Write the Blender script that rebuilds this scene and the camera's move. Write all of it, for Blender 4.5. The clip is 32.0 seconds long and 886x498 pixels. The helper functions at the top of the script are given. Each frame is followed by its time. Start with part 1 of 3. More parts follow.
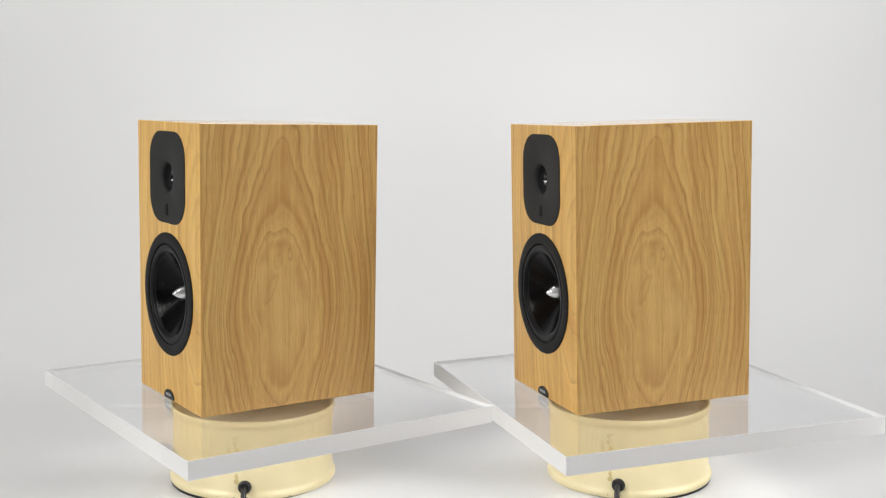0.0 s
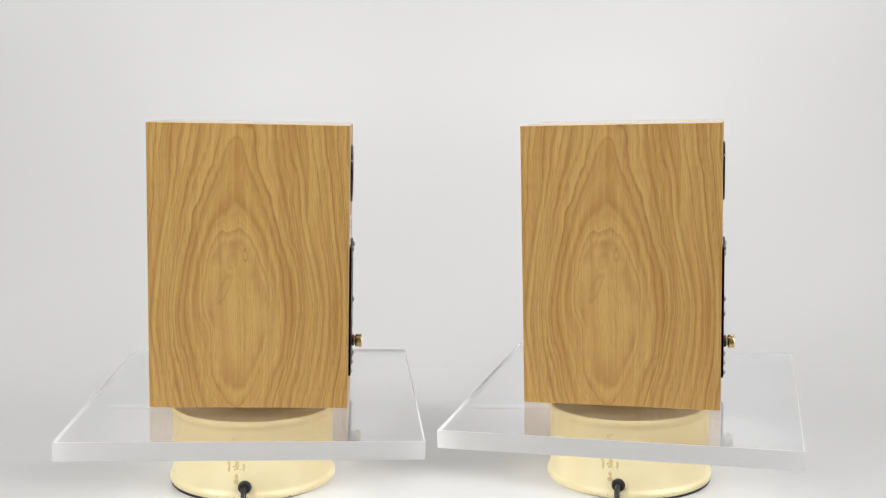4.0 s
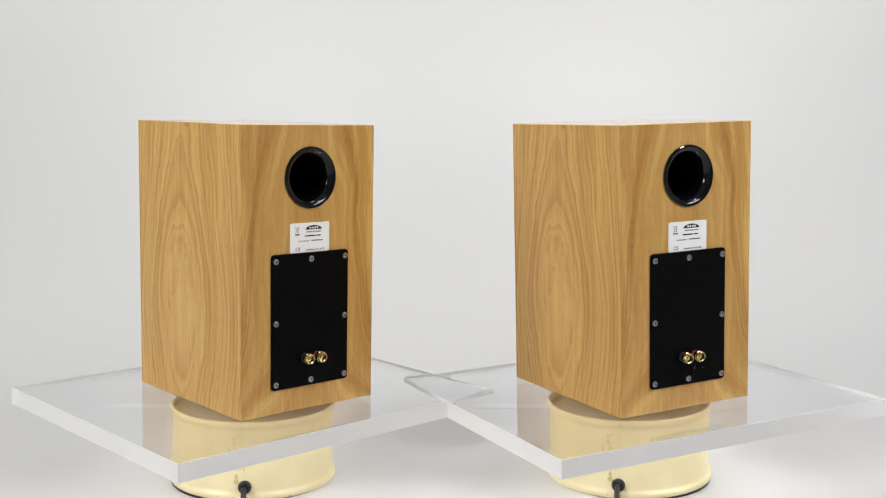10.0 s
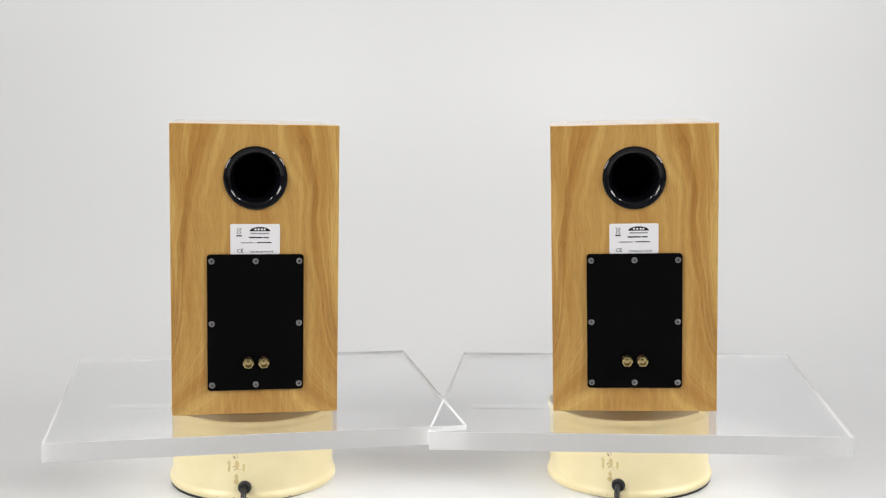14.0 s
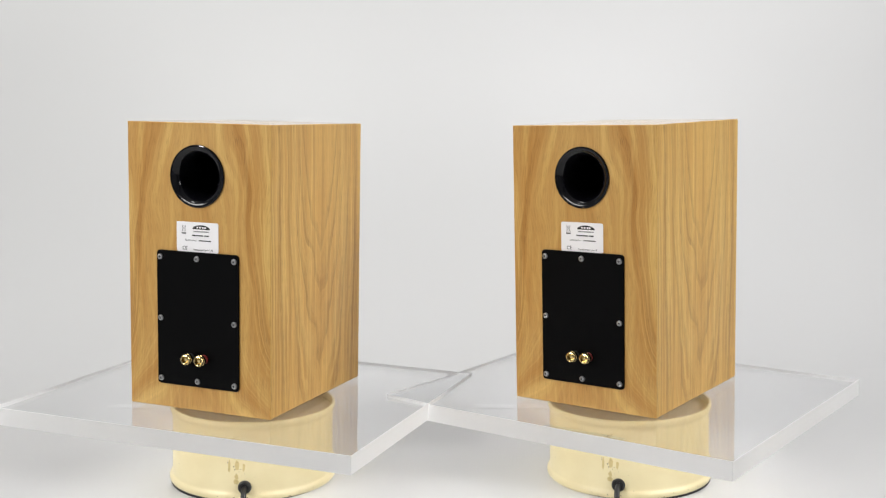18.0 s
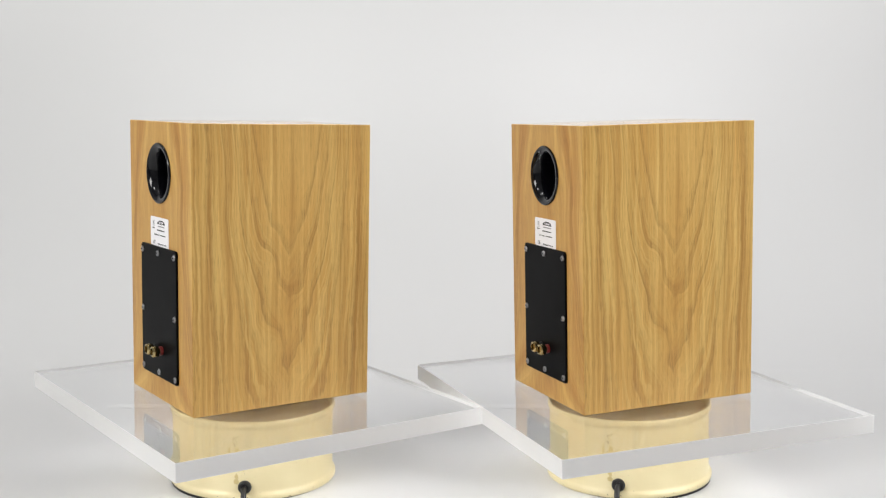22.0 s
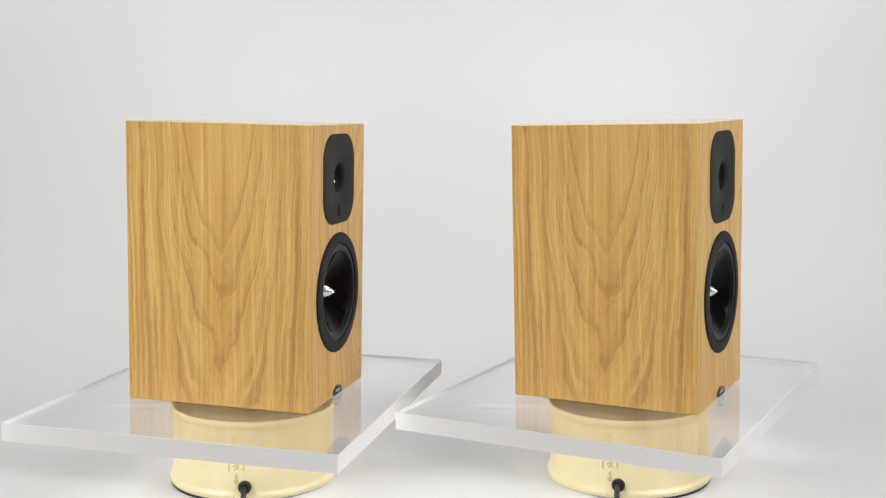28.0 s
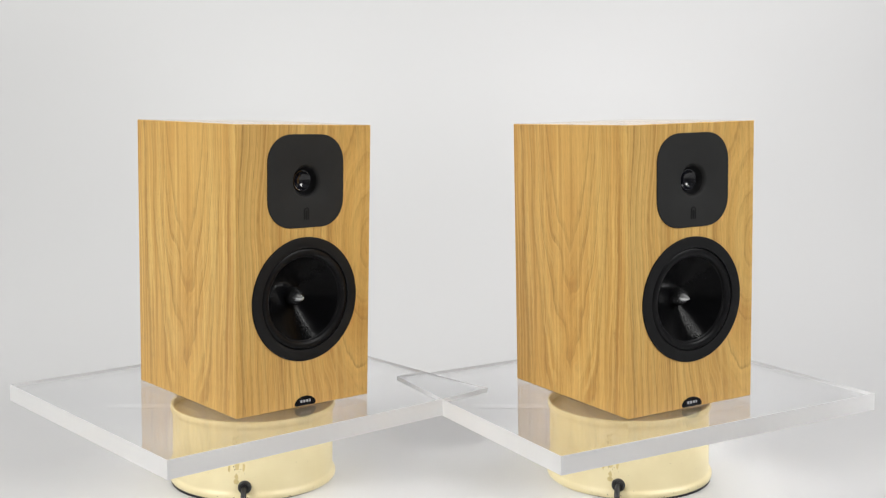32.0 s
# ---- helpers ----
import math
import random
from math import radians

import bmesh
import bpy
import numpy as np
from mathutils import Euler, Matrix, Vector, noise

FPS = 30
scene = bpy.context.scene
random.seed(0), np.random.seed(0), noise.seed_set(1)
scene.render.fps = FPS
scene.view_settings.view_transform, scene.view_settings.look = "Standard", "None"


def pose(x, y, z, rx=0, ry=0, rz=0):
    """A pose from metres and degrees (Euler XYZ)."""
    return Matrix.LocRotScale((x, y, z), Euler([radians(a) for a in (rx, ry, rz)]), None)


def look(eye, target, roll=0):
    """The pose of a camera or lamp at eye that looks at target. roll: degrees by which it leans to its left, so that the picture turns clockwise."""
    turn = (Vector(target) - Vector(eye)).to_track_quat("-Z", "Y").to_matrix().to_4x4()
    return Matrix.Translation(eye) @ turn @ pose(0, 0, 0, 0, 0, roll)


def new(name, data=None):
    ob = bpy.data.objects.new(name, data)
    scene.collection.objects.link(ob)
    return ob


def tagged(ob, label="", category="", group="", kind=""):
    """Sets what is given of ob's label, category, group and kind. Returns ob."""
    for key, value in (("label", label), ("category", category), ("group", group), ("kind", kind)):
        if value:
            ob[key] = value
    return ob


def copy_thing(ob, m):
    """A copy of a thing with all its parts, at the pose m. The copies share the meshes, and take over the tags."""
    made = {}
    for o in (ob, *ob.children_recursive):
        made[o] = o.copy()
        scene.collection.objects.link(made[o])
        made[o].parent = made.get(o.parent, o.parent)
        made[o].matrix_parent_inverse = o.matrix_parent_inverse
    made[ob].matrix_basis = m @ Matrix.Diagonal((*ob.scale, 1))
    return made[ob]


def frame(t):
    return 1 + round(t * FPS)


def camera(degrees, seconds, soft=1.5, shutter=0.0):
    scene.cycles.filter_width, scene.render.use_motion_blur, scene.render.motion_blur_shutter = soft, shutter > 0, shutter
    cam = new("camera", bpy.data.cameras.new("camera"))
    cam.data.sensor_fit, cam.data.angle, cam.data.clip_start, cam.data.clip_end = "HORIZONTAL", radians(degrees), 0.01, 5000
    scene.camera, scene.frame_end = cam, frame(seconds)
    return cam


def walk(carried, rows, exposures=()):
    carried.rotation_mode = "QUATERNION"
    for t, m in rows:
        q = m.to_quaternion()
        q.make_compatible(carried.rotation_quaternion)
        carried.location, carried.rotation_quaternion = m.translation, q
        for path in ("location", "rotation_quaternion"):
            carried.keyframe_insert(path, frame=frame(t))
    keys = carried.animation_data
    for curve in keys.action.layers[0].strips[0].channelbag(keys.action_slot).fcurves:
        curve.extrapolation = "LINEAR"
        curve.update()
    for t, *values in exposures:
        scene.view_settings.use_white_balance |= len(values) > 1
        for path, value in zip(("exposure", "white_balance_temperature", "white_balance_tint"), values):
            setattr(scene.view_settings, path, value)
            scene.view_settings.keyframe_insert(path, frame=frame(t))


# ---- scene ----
cam = camera(43.17, 32.0, soft=1.25)
EYE = pose(0, 0, 0.5474, 90 - 7.876, 0, 0)
walk(cam, [(0.0, EYE), (32.0, EYE)], [(0.0, 0.0), (32.0, 0.0)])

# ---- light ----
world = bpy.data.worlds.new("studio_air")
world.use_nodes = True
world.node_tree.nodes["Background"].inputs[0].default_value = (0.9, 0.95, 1.0, 1)
world.node_tree.nodes["Background"].inputs[1].default_value = 0.3
scene.world = world


def softbox(x, y, z, tx, ty, tz, wide, deep, watts, colour):
    lamp = bpy.data.lights.new("softbox", "AREA")
    lamp.shape, lamp.size, lamp.size_y = "RECTANGLE", wide, deep
    lamp.energy, lamp.color = watts, colour
    ob = new("softbox", lamp)
    ob.matrix_basis = look((x, y, z), (tx, ty, tz))
    return ob


softbox(-1.55, 0.70, 2.35, -0.1, 1.6, 0.3, 0.40, 0.14, 6.4, (1.0, 1.0, 0.99))
softbox(1.65, 0.72, 2.35, 0.1, 1.6, 0.3, 0.40, 0.14, 10.6, (1.0, 1.0, 0.99))
softbox(-2.50, -0.25, 1.66, 0.0, 1.6, 0.40, 1.6, 0.9, 55.5, (1.0, 0.99, 0.95))
softbox(2.35, 0.40, 1.75, 0.1, 1.6, 0.38, 1.0, 0.7, 31.5, (1.0, 0.995, 0.975))
softbox(-0.80, 2.0, 2.5, -0.75, 3.3, 1.25, 1.0, 0.4, 13.0, (0.99, 1.0, 0.985))
softbox(0.80, 2.0, 2.5, 0.75, 3.3, 1.25, 1.0, 0.4, 18.0, (1.0, 0.99, 1.0))


# ---- materials ----
class Nodes:
    """Short hand for a material's node tree."""

    def __init__(self, name):
        self.mat = bpy.data.materials.new(name)
        self.mat.use_nodes = True
        self.tree = self.mat.node_tree
        self.bsdf = self.tree.nodes["Principled BSDF"]

    def put(self, socket, value):
        if isinstance(value, bpy.types.NodeSocket):
            self.tree.links.new(value, socket)
        else:
            socket.default_value = value

    def math(self, op, a, b=0.0, c=0.0):
        n = self.tree.nodes.new("ShaderNodeMath")
        n.operation = op
        for i, v in enumerate((a, b, c)):
            self.put(n.inputs[i], v)
        return n.outputs[0]

    def vec(self, x, y, z):
        n = self.tree.nodes.new("ShaderNodeCombineXYZ")
        for i, v in enumerate((x, y, z)):
            self.put(n.inputs[i], v)
        return n.outputs[0]

    def place(self):
        n = self.tree.nodes.new("ShaderNodeTexCoord")
        s = self.tree.nodes.new("ShaderNodeSeparateXYZ")
        self.tree.links.new(n.outputs["Object"], s.inputs[0])
        return n.outputs["Object"], s.outputs[0], s.outputs[1], s.outputs[2]

    def noise(self, vector, scale=1.0, detail=2.0, rough=0.5):
        n = self.tree.nodes.new("ShaderNodeTexNoise")
        self.put(n.inputs["Vector"], vector)
        n.inputs["Scale"].default_value = scale
        n.inputs["Detail"].default_value = detail
        n.inputs["Roughness"].default_value = rough
        return n.outputs["Fac"]

    def ramp(self, fac, stops):
        n = self.tree.nodes.new("ShaderNodeValToRGB")
        self.put(n.inputs[0], fac)
        e = n.color_ramp.elements
        while len(e) < len(stops):
            e.new(0.5)
        for k, (p, c) in zip(e, stops):
            k.position, k.color = p, (c, c, c, 1) if isinstance(c, (int, float)) else (*c, 1)
        return n.outputs[0]

    def mix(self, fac, a, b, how="MIX"):
        n = self.tree.nodes.new("ShaderNodeMix")
        n.data_type, n.blend_type = "RGBA", how
        self.put(n.inputs[0], fac)
        for i, v in ((6, a), (7, b)):
            self.put(n.inputs[i], (*v, 1) if isinstance(v, tuple) else v)
        return n.outputs[2]

    def bump(self, height, strength, distance):
        n = self.tree.nodes.new("ShaderNodeBump")
        n.inputs["Strength"].default_value, n.inputs["Distance"].default_value = strength, distance
        self.put(n.inputs["Height"], height)
        self.tree.links.new(n.outputs[0], self.bsdf.inputs["Normal"])

    def set(self, **kw):
        for k, v in kw.items():
            k = k.replace("_", " ").capitalize() if k not in ("IOR",) else k
            k = {"Base color": "Base Color", "Specular": "Specular IOR Level", "Transmission": "Transmission Weight", "Coat": "Coat Weight",
                 "Coat roughness": "Coat Roughness", "Subsurface": "Subsurface Weight"}.get(k, k)
            self.put(self.bsdf.inputs[k], (*v, 1) if isinstance(v, tuple) and len(v) == 3 else v)
        return self.mat


def oak(name, across, figure, u0, v0, a, b, rings, seed, warp=0.022, power=2.0, rough=0.36, knot=None, heart=0.0, feather=0.010, jag=0.0012, wob=0.2, wave=(42.0, 30.0),
        lines=0.62, bands=0.5, stripe=0.4, flecks=0.22, broad=52.0, smoked=0.0, flare=0.0, eyes=(), bend=0.012, vein=190.0, drift=2.4, phase=0.0, even=0.15, bleached=0.0, narrow=0.0, veined=1.3):
    """Lacquered oak veneer. figure 'rings': nested ovals round (u0, v0); 'vee': arches that open upwards (b > 0) or downwards (b < 0).
    warp, wob and bend curve the growth lines, feather and jag fray them along the fibre; eyes are small closed loops in the figure (u, v, width, height, amount);
    narrow keeps the arches to the middle of the board."""
    n = Nodes(name)
    _, x, y, z = n.place()
    u, v = {"x": (x, z), "y": (y, z), "top": (x, y)}[across]

    def at(ku, kv, shift, detail, across=None):
        return n.noise(n.vec(n.math("MULTIPLY", across or u, ku), n.math("MULTIPLY", v, kv), seed + shift), 1.0, detail)

    def times(*f):
        out = f[0]
        for k in f[1:]:
            out = n.math("MULTIPLY", out, k)
        return out

    def plus(*f):
        out = f[0]
        for k in f[1:]:
            out = n.math("ADD", out, k)
        return out

    def mid(k):
        return n.math("SUBTRACT", k, 0.5)

    def bell(pu, pv, ru, rv):
        eu, ev = n.math("DIVIDE", n.math("SUBTRACT", us, pu), ru), n.math("DIVIDE", n.math("SUBTRACT", v, pv), rv)
        return n.math("EXPONENT", times(plus(times(eu, eu), times(ev, ev)), -1.0))

    # the growth field: bent slowly across the board, frayed along the fibres
    w1 = mid(at(13.0, 5.0, 0.0, 1.0))
    us = plus(u, times(w1, warp), times(mid(n.noise(n.vec(times(v, 7.0), seed, 0.0), 1.0, 2.0)), bend))
    uw = plus(us, times(mid(at(150.0, 70.0, 3.0, 2.0)), jag))
    fray = plus(times(mid(at(900.0, 16.0, 4.0, 2.0)), feather * 0.35), times(mid(at(210.0, 9.0, 5.0, 1.0)), feather * 0.9), times(mid(at(60.0, 14.0, 6.0, 2.0)), feather * 2.0))
    vw = plus(v, fray)
    if flare:
        uw = n.math("DIVIDE", uw, plus(1.0, times(n.math("EXPONENT", times(v, -24.0)), flare)))
    du = n.math("ABSOLUTE", n.math("DIVIDE", n.math("SUBTRACT", uw, u0), a))
    dv = n.math("DIVIDE", n.math("SUBTRACT", vw, v0), b)
    if figure == "rings":
        dv = times(n.math("TANH", times(dv, 0.62)), 1.85)
        phi = n.math("POWER", plus(n.math("POWER", du, power), n.math("POWER", n.math("ABSOLUTE", dv), power)), 1.0 / power)
    else:
        if narrow:
            dv = times(n.math("MAXIMUM", dv, times(dv, 0.45)), n.math("EXPONENT", times(du, du, -narrow)))
        phi = plus(n.math("SUBTRACT", n.math("MULTIPLY_ADD", times(du, du), power, du), dv), 20.0)
    calm = n.ramp(times(du, 0.2), [(0.22, 1.0), (0.50, 0.35)])
    outer = n.ramp(times(du, 0.2), [(0.10, 0.25), (0.32, 1.0)])
    phi = plus(phi, times(mid(at(wave[0], wave[1], 44.0, 2.0)), calm, wob))
    for pu, pv, ru, rv, amount in eyes:
        phi = plus(phi, times(bell(pu, pv, ru, rv), amount))
    out = n.math("MAXIMUM", n.math("SUBTRACT", phi, heart), 0.0)
    open_wood = n.ramp(out, [(0.0, 0.10), (0.22, 1.0)]) if heart else 1.0
    flow = times(phi, a)
    if figure == "rings":
        flow = times(flow, n.math("MULTIPLY_ADD", phi, 0.10, 1.0))
        out = n.math("MULTIPLY_ADD", times(out, out), 0.10, out)
    s = plus(times(out, rings), times(n.noise(n.vec(times(phi, 2.1), times(v, 1.2), seed + 9.0), 1.0, 2.0), drift), phase)

    def ring_of(s, shift, stops):
        """One tone across each year's ring, every ring with a strength of its own."""
        wn = n.tree.nodes.new("ShaderNodeTexWhiteNoise")
        wn.noise_dimensions = "1D"
        n.put(wn.inputs["W"], plus(n.math("FLOOR", s), seed + shift))
        return times(n.ramp(n.math("FRACT", s), stops), n.math("MULTIPLY_ADD", n.math("POWER", wn.outputs["Value"], 1.2), 1.0 - even, even))

    def flowing(k, kv, shift, detail, lo, hi):
        """Noise drawn out along the growth lines."""
        return n.ramp(n.noise(n.vec(times(flow, k), times(v, kv), seed + shift), 1.0, detail), [(lo, 0.0), (hi, 1.0)])

    soft = [(0.0, 0.10), (0.06, 0.0), (0.40, 0.06), (0.72, 0.42), (0.90, 1.0), (0.96, 0.85), (1.0, 0.10)]
    thin = [(0.0, 0.20), (0.05, 0.0), (0.74, 0.0), (0.88, 0.75), (0.94, 1.0), (1.0, 0.20)]
    along = n.ramp(at(38.0, 7.0, 14.0, 2.0), [(0.28, 0.35), (0.60, 1.0)])
    late = times(ring_of(s, 0.0, soft), along, open_wood)
    edge = times(ring_of(s, 0.0, thin), along, open_wood)
    minor = times(ring_of(times(s, 2.63), 50.0, soft), open_wood)
    streak = times(flowing(420.0, 5.0, 6.0, 3.0, 0.44, 0.64), open_wood)
    brown = times(flowing(broad, 2.0, 36.0, 2.0, 0.44, 0.66), open_wood)
    pale = times(flowing(broad * 1.7, 2.5, 16.0, 2.0, 0.50, 0.70), open_wood)
    brown_vein = times(flowing(vein, 3.0, 106.0, 2.0, 0.48, 0.68), open_wood, outer)
    pale_vein = times(flowing(vein * 1.2, 3.0, 116.0, 2.0, 0.50, 0.68), open_wood, outer)
    cloud = n.ramp(at(16.0, 4.5, 7.0, 2.0), [(0.3, 0.0), (0.72, 1.0)])
    dark_stripe = n.ramp(at(75.0, 1.6, 56.0, 3.0, us), [(0.46, 0.0), (0.68, 1.0)])
    pale_stripe = n.ramp(at(140.0, 2.0, 66.0, 2.0, us), [(0.50, 0.0), (0.70, 1.0)])
    fibre = n.ramp(at(260.0, 3.5, 46.0, 4.0, us), [(0.40, 0.0), (0.70, 1.0)])
    hair = n.ramp(at(900.0, 9.0, 26.0, 3.0, us), [(0.40, 0.0), (0.66, 1.0)])
    pores = n.ramp(at(1300.0, 52.0, 75.0, 2.0, us), [(0.53, 0.0), (0.68, 1.0)])

    tone = n.mix(cloud, (0.790, 0.482, 0.136), (0.890, 0.596, 0.192))
    if knot:
        tone = n.mix(n.math("MULTIPLY_ADD", open_wood, -0.45, 0.45), tone, (0.930, 0.660, 0.225))
    tone = n.mix(bleached, tone, (0.970, 0.690, 0.290)) if bleached else tone
    tone = n.mix(smoked, tone, (0.36, 0.184, 0.056)) if smoked else tone
    tone = n.mix(times(brown, bands), tone, (0.500, 0.252, 0.056))
    tone = n.mix(times(dark_stripe, stripe), tone, (0.540, 0.278, 0.066))
    tone = n.mix(times(brown_vein, stripe * veined), tone, (0.480, 0.240, 0.055))
    tone = n.mix(times(pale, 0.10 + bands * 0.6), tone, (0.930, 0.690, 0.245))
    tone = n.mix(times(pale_vein, stripe * veined), tone, (0.940, 0.710, 0.255))
    tone = n.mix(times(pale_stripe, stripe), tone, (0.930, 0.700, 0.250))
    tone = n.mix(times(streak, 0.11), tone, (0.470, 0.236, 0.052))
    tone = n.mix(times(fibre, 0.23), tone, (0.500, 0.256, 0.058))
    tone = n.mix(times(hair, 0.16), tone, (0.430, 0.214, 0.050))
    tone = n.mix(times(minor, 0.18 * lines), tone, (0.400, 0.192, 0.040))
    tone = n.mix(times(late, lines), tone, (0.400, 0.188, 0.038))
    tone = n.mix(times(edge, 0.45 * lines), tone, (0.260, 0.115, 0.025))
    tone = n.mix(times(pores, n.math("MULTIPLY_ADD", late, 0.45, flecks)), tone, (0.230, 0.105, 0.026))
    if knot:
        halo = n.ramp(phi, [(0.45, 0.0), (heart - 0.02, 0.55), (heart + 0.10, 0.0)])
        tone = n.mix(times(halo, n.ramp(at(38.0, 14.0, 76.0, 2.0), [(0.38, 0.1), (0.62, 1.0)])), tone, (0.460, 0.228, 0.055))

        def loop(pu, pv, ru, rv, lean, stops, colour):
            lu = n.math("SUBTRACT", plus(uw, times(mid(at(70.0, 40.0, 91.0, 2.0)), 0.006)), pu)
            lv = n.math("SUBTRACT", v, pv)
            lu, lv = n.math("DIVIDE", n.math("SUBTRACT", lu, times(lv, lean)), ru), n.math("DIVIDE", lv, rv)
            k = n.math("SQRT", plus(times(lu, lu), times(lv, lv)))
            return n.mix(n.ramp(k, stops), tone, colour)

        # the knot, and a leaning hook in the grain below it
        tone = loop(knot[0], knot[1], 0.0030, 0.0095, 0.0, [(0.0, 0.20), (0.50, 0.25), (0.85, 0.62), (1.0, 0.30)], (0.225, 0.098, 0.024))
        tone = loop(knot[0] - 0.0160, knot[1] - 0.0080, 0.0068, 0.0130, 0.20, [(0.0, 0.12), (0.50, 0.12), (0.78, 0.22), (1.0, 0.0)], (0.370, 0.180, 0.046))
        tone = loop(knot[0] - 0.0260, knot[1] - 0.0460, 0.0075, 0.0230, 0.36, [(0.0, 0.10), (0.55, 0.12), (0.80, 0.32), (1.0, 0.0)], (0.370, 0.180, 0.046))
    n.bump(n.math("SUBTRACT", 1.0, pores), 0.08, 0.0003)
    return n.set(base_color=n.mix(1.0, tone, (1.0, 0.962, 0.93), "MULTIPLY"), roughness=n.math("MULTIPLY_ADD", cloud, 0.08, rough), specular=0.38)


def plain(name, colour, rough, metal=0.0, grain=0.08, scale=300.0, spec=0.5, bump=0.05, depth=0.0004):
    """A painted, moulded or metal surface with a slight mottle at two scales and fine relief."""
    n = Nodes(name)
    p, _, _, _ = n.place()
    fine, broad = n.noise(p, scale, 3.0), n.noise(p, scale * 0.06, 2.0)
    k = n.math("ADD", n.math("MULTIPLY", fine, grain), n.math("MULTIPLY", broad, grain))
    tone = n.mix(k, colour, tuple(c * 0.45 for c in colour))
    if bump:
        n.bump(fine, bump, depth)
    return n.set(base_color=tone, roughness=n.math("MULTIPLY_ADD", broad, 0.1, max(0.0, rough - 0.05)), metallic=metal, specular=spec)


OAK_SIDE_A = oak("oak_oval_figure", "y", "rings", -0.017, 0.132, 0.0430, 0.112, 4.4, 2.0, warp=0.018, power=1.70, knot=(-0.004, 0.207), heart=0.95, feather=0.010, wob=0.36, wave=(24.0, 12.0),
                 lines=0.56, bands=0.54, stripe=0.46, bleached=0.45, broad=44.0, eyes=((-0.016, 0.343, 0.007, 0.016, -0.22), (-0.050, 0.110, 0.012, 0.030, 0.16), (0.028, 0.120, 0.010, 0.030, 0.14)))
OAK_SIDE_B = oak("oak_vee_figure", "y", "vee", -0.004, 0.150, 0.028, 0.035, 0.62, 11.0, warp=0.012, power=0.06, feather=0.0030, jag=0.0016, lines=0.38, bands=0.18, stripe=0.60, smoked=0.12, wob=0.95, wave=(36.0, 18.0), heart=17.7, broad=30.0, vein=130.0,
                 drift=0.6, phase=0.30, even=0.55, narrow=0.17, bend=0.008, veined=1.1,
                 eyes=((0.020, 0.200, 0.012, 0.026, 0.55), (-0.026, 0.165, 0.013, 0.030, -0.50), (0.012, 0.085, 0.014, 0.022, 0.60), (-0.020, 0.290, 0.010, 0.040, 0.50)))
OAK_FRONT = oak("oak_front", "x", "rings", 0.105, 0.215, 0.050, 0.135, 2.6, 21.0, warp=0.02, lines=0.46, bands=0.45, wob=0.36, wave=(20.0, 8.0), broad=36.0, stripe=0.36, smoked=0.02)
OAK_BACK = oak("oak_back", "x", "vee", 0.004, 0.140, 0.060, -0.26, 1.1, 37.0, warp=0.045, lines=0.42, power=0.25, feather=0.010, jag=0.0008, bands=1.0, flecks=0.26, wob=0.9, wave=(11.0, 6.0), broad=17.0, stripe=0.26, smoked=0.44, flare=0.85)
OAK_TOP = oak("oak_top", "top", "vee", 0.0, 0.0, 0.050, 0.30, 3.0, 41.0, power=0.1, rough=0.04)
BLACK_PLATE = plain("satin_black_panel", (0.003, 0.003, 0.0035), 0.38, grain=0.2, spec=0.05)
CHARCOAL = plain("charcoal_moulding", (0.026, 0.026, 0.026), 0.62, grain=0.12, scale=900, spec=0.2, bump=0.1)
FRAME_BLACK = plain("woofer_frame_black", (0.008, 0.008, 0.009), 0.55, grain=0.1, scale=700, spec=0.20)
RUBBER = plain("rubber_surround", (0.005, 0.005, 0.006), 0.36, grain=0.1, spec=0.16)


def coated_cone():
    """Black coated paper with fine concentric ridges and a soft mottle."""
    n = Nodes("coated_cone")
    p, x, y, z = n.place()
    zz = n.math("SUBTRACT", z, 0.147)
    r = n.math("SQRT", n.math("ADD", n.math("MULTIPLY", x, x), n.math("MULTIPLY", zz, zz)))
    ridge = n.math("SINE", n.math("MULTIPLY", r, 5200.0))
    mottle = n.noise(p, 240.0, 3.0)
    n.bump(n.math("MULTIPLY_ADD", mottle, 0.8, ridge), 0.10, 0.00025)
    return n.set(base_color=n.mix(mottle, (0.0035, 0.0035, 0.004), (0.0015, 0.0015, 0.002)), roughness=n.math("MULTIPLY_ADD", mottle, 0.06, 0.12), specular=0.08)


CONE = coated_cone()
GLOSS_BLACK = plain("gloss_black_plastic", (0.004, 0.004, 0.006), 0.10, grain=0.1, spec=0.42, bump=0.0)
# near black: the darkness of hollows put into the colour
DARK = plain("unlit_hollow_black", (0.004, 0.004, 0.005), 0.7, spec=0.2)
DOME = plain("tweeter_dome", (0.006, 0.006, 0.010), 0.14, grain=0.1, spec=0.7, bump=0.0)
CHROME = plain("polished_metal", (0.82, 0.82, 0.83), 0.24, 1.0, grain=0.04, bump=0.0)
STEEL = plain("screw_steel", (0.42, 0.42, 0.44), 0.32, 1.0, grain=0.2)
GOLD = plain("gold_plating", (0.66, 0.52, 0.25), 0.16, 1.0, grain=0.1, scale=500)
RED = plain("red_plastic", (0.24, 0.02, 0.016), 0.35)
PAPER = plain("label_paper", (0.97, 0.955, 0.985), 0.5, grain=0.03)
INK = plain("label_ink", (0.015, 0.015, 0.016), 0.5)
GREY_INK = plain("label_grey_ink", (0.35, 0.34, 0.35), 0.5)
SILVER_INK = plain("silver_print", (0.48, 0.48, 0.50), 0.35, 0.4)
WHITE_TAPE = plain("white_tape", (0.76, 0.76, 0.76), 0.45, grain=0.05)
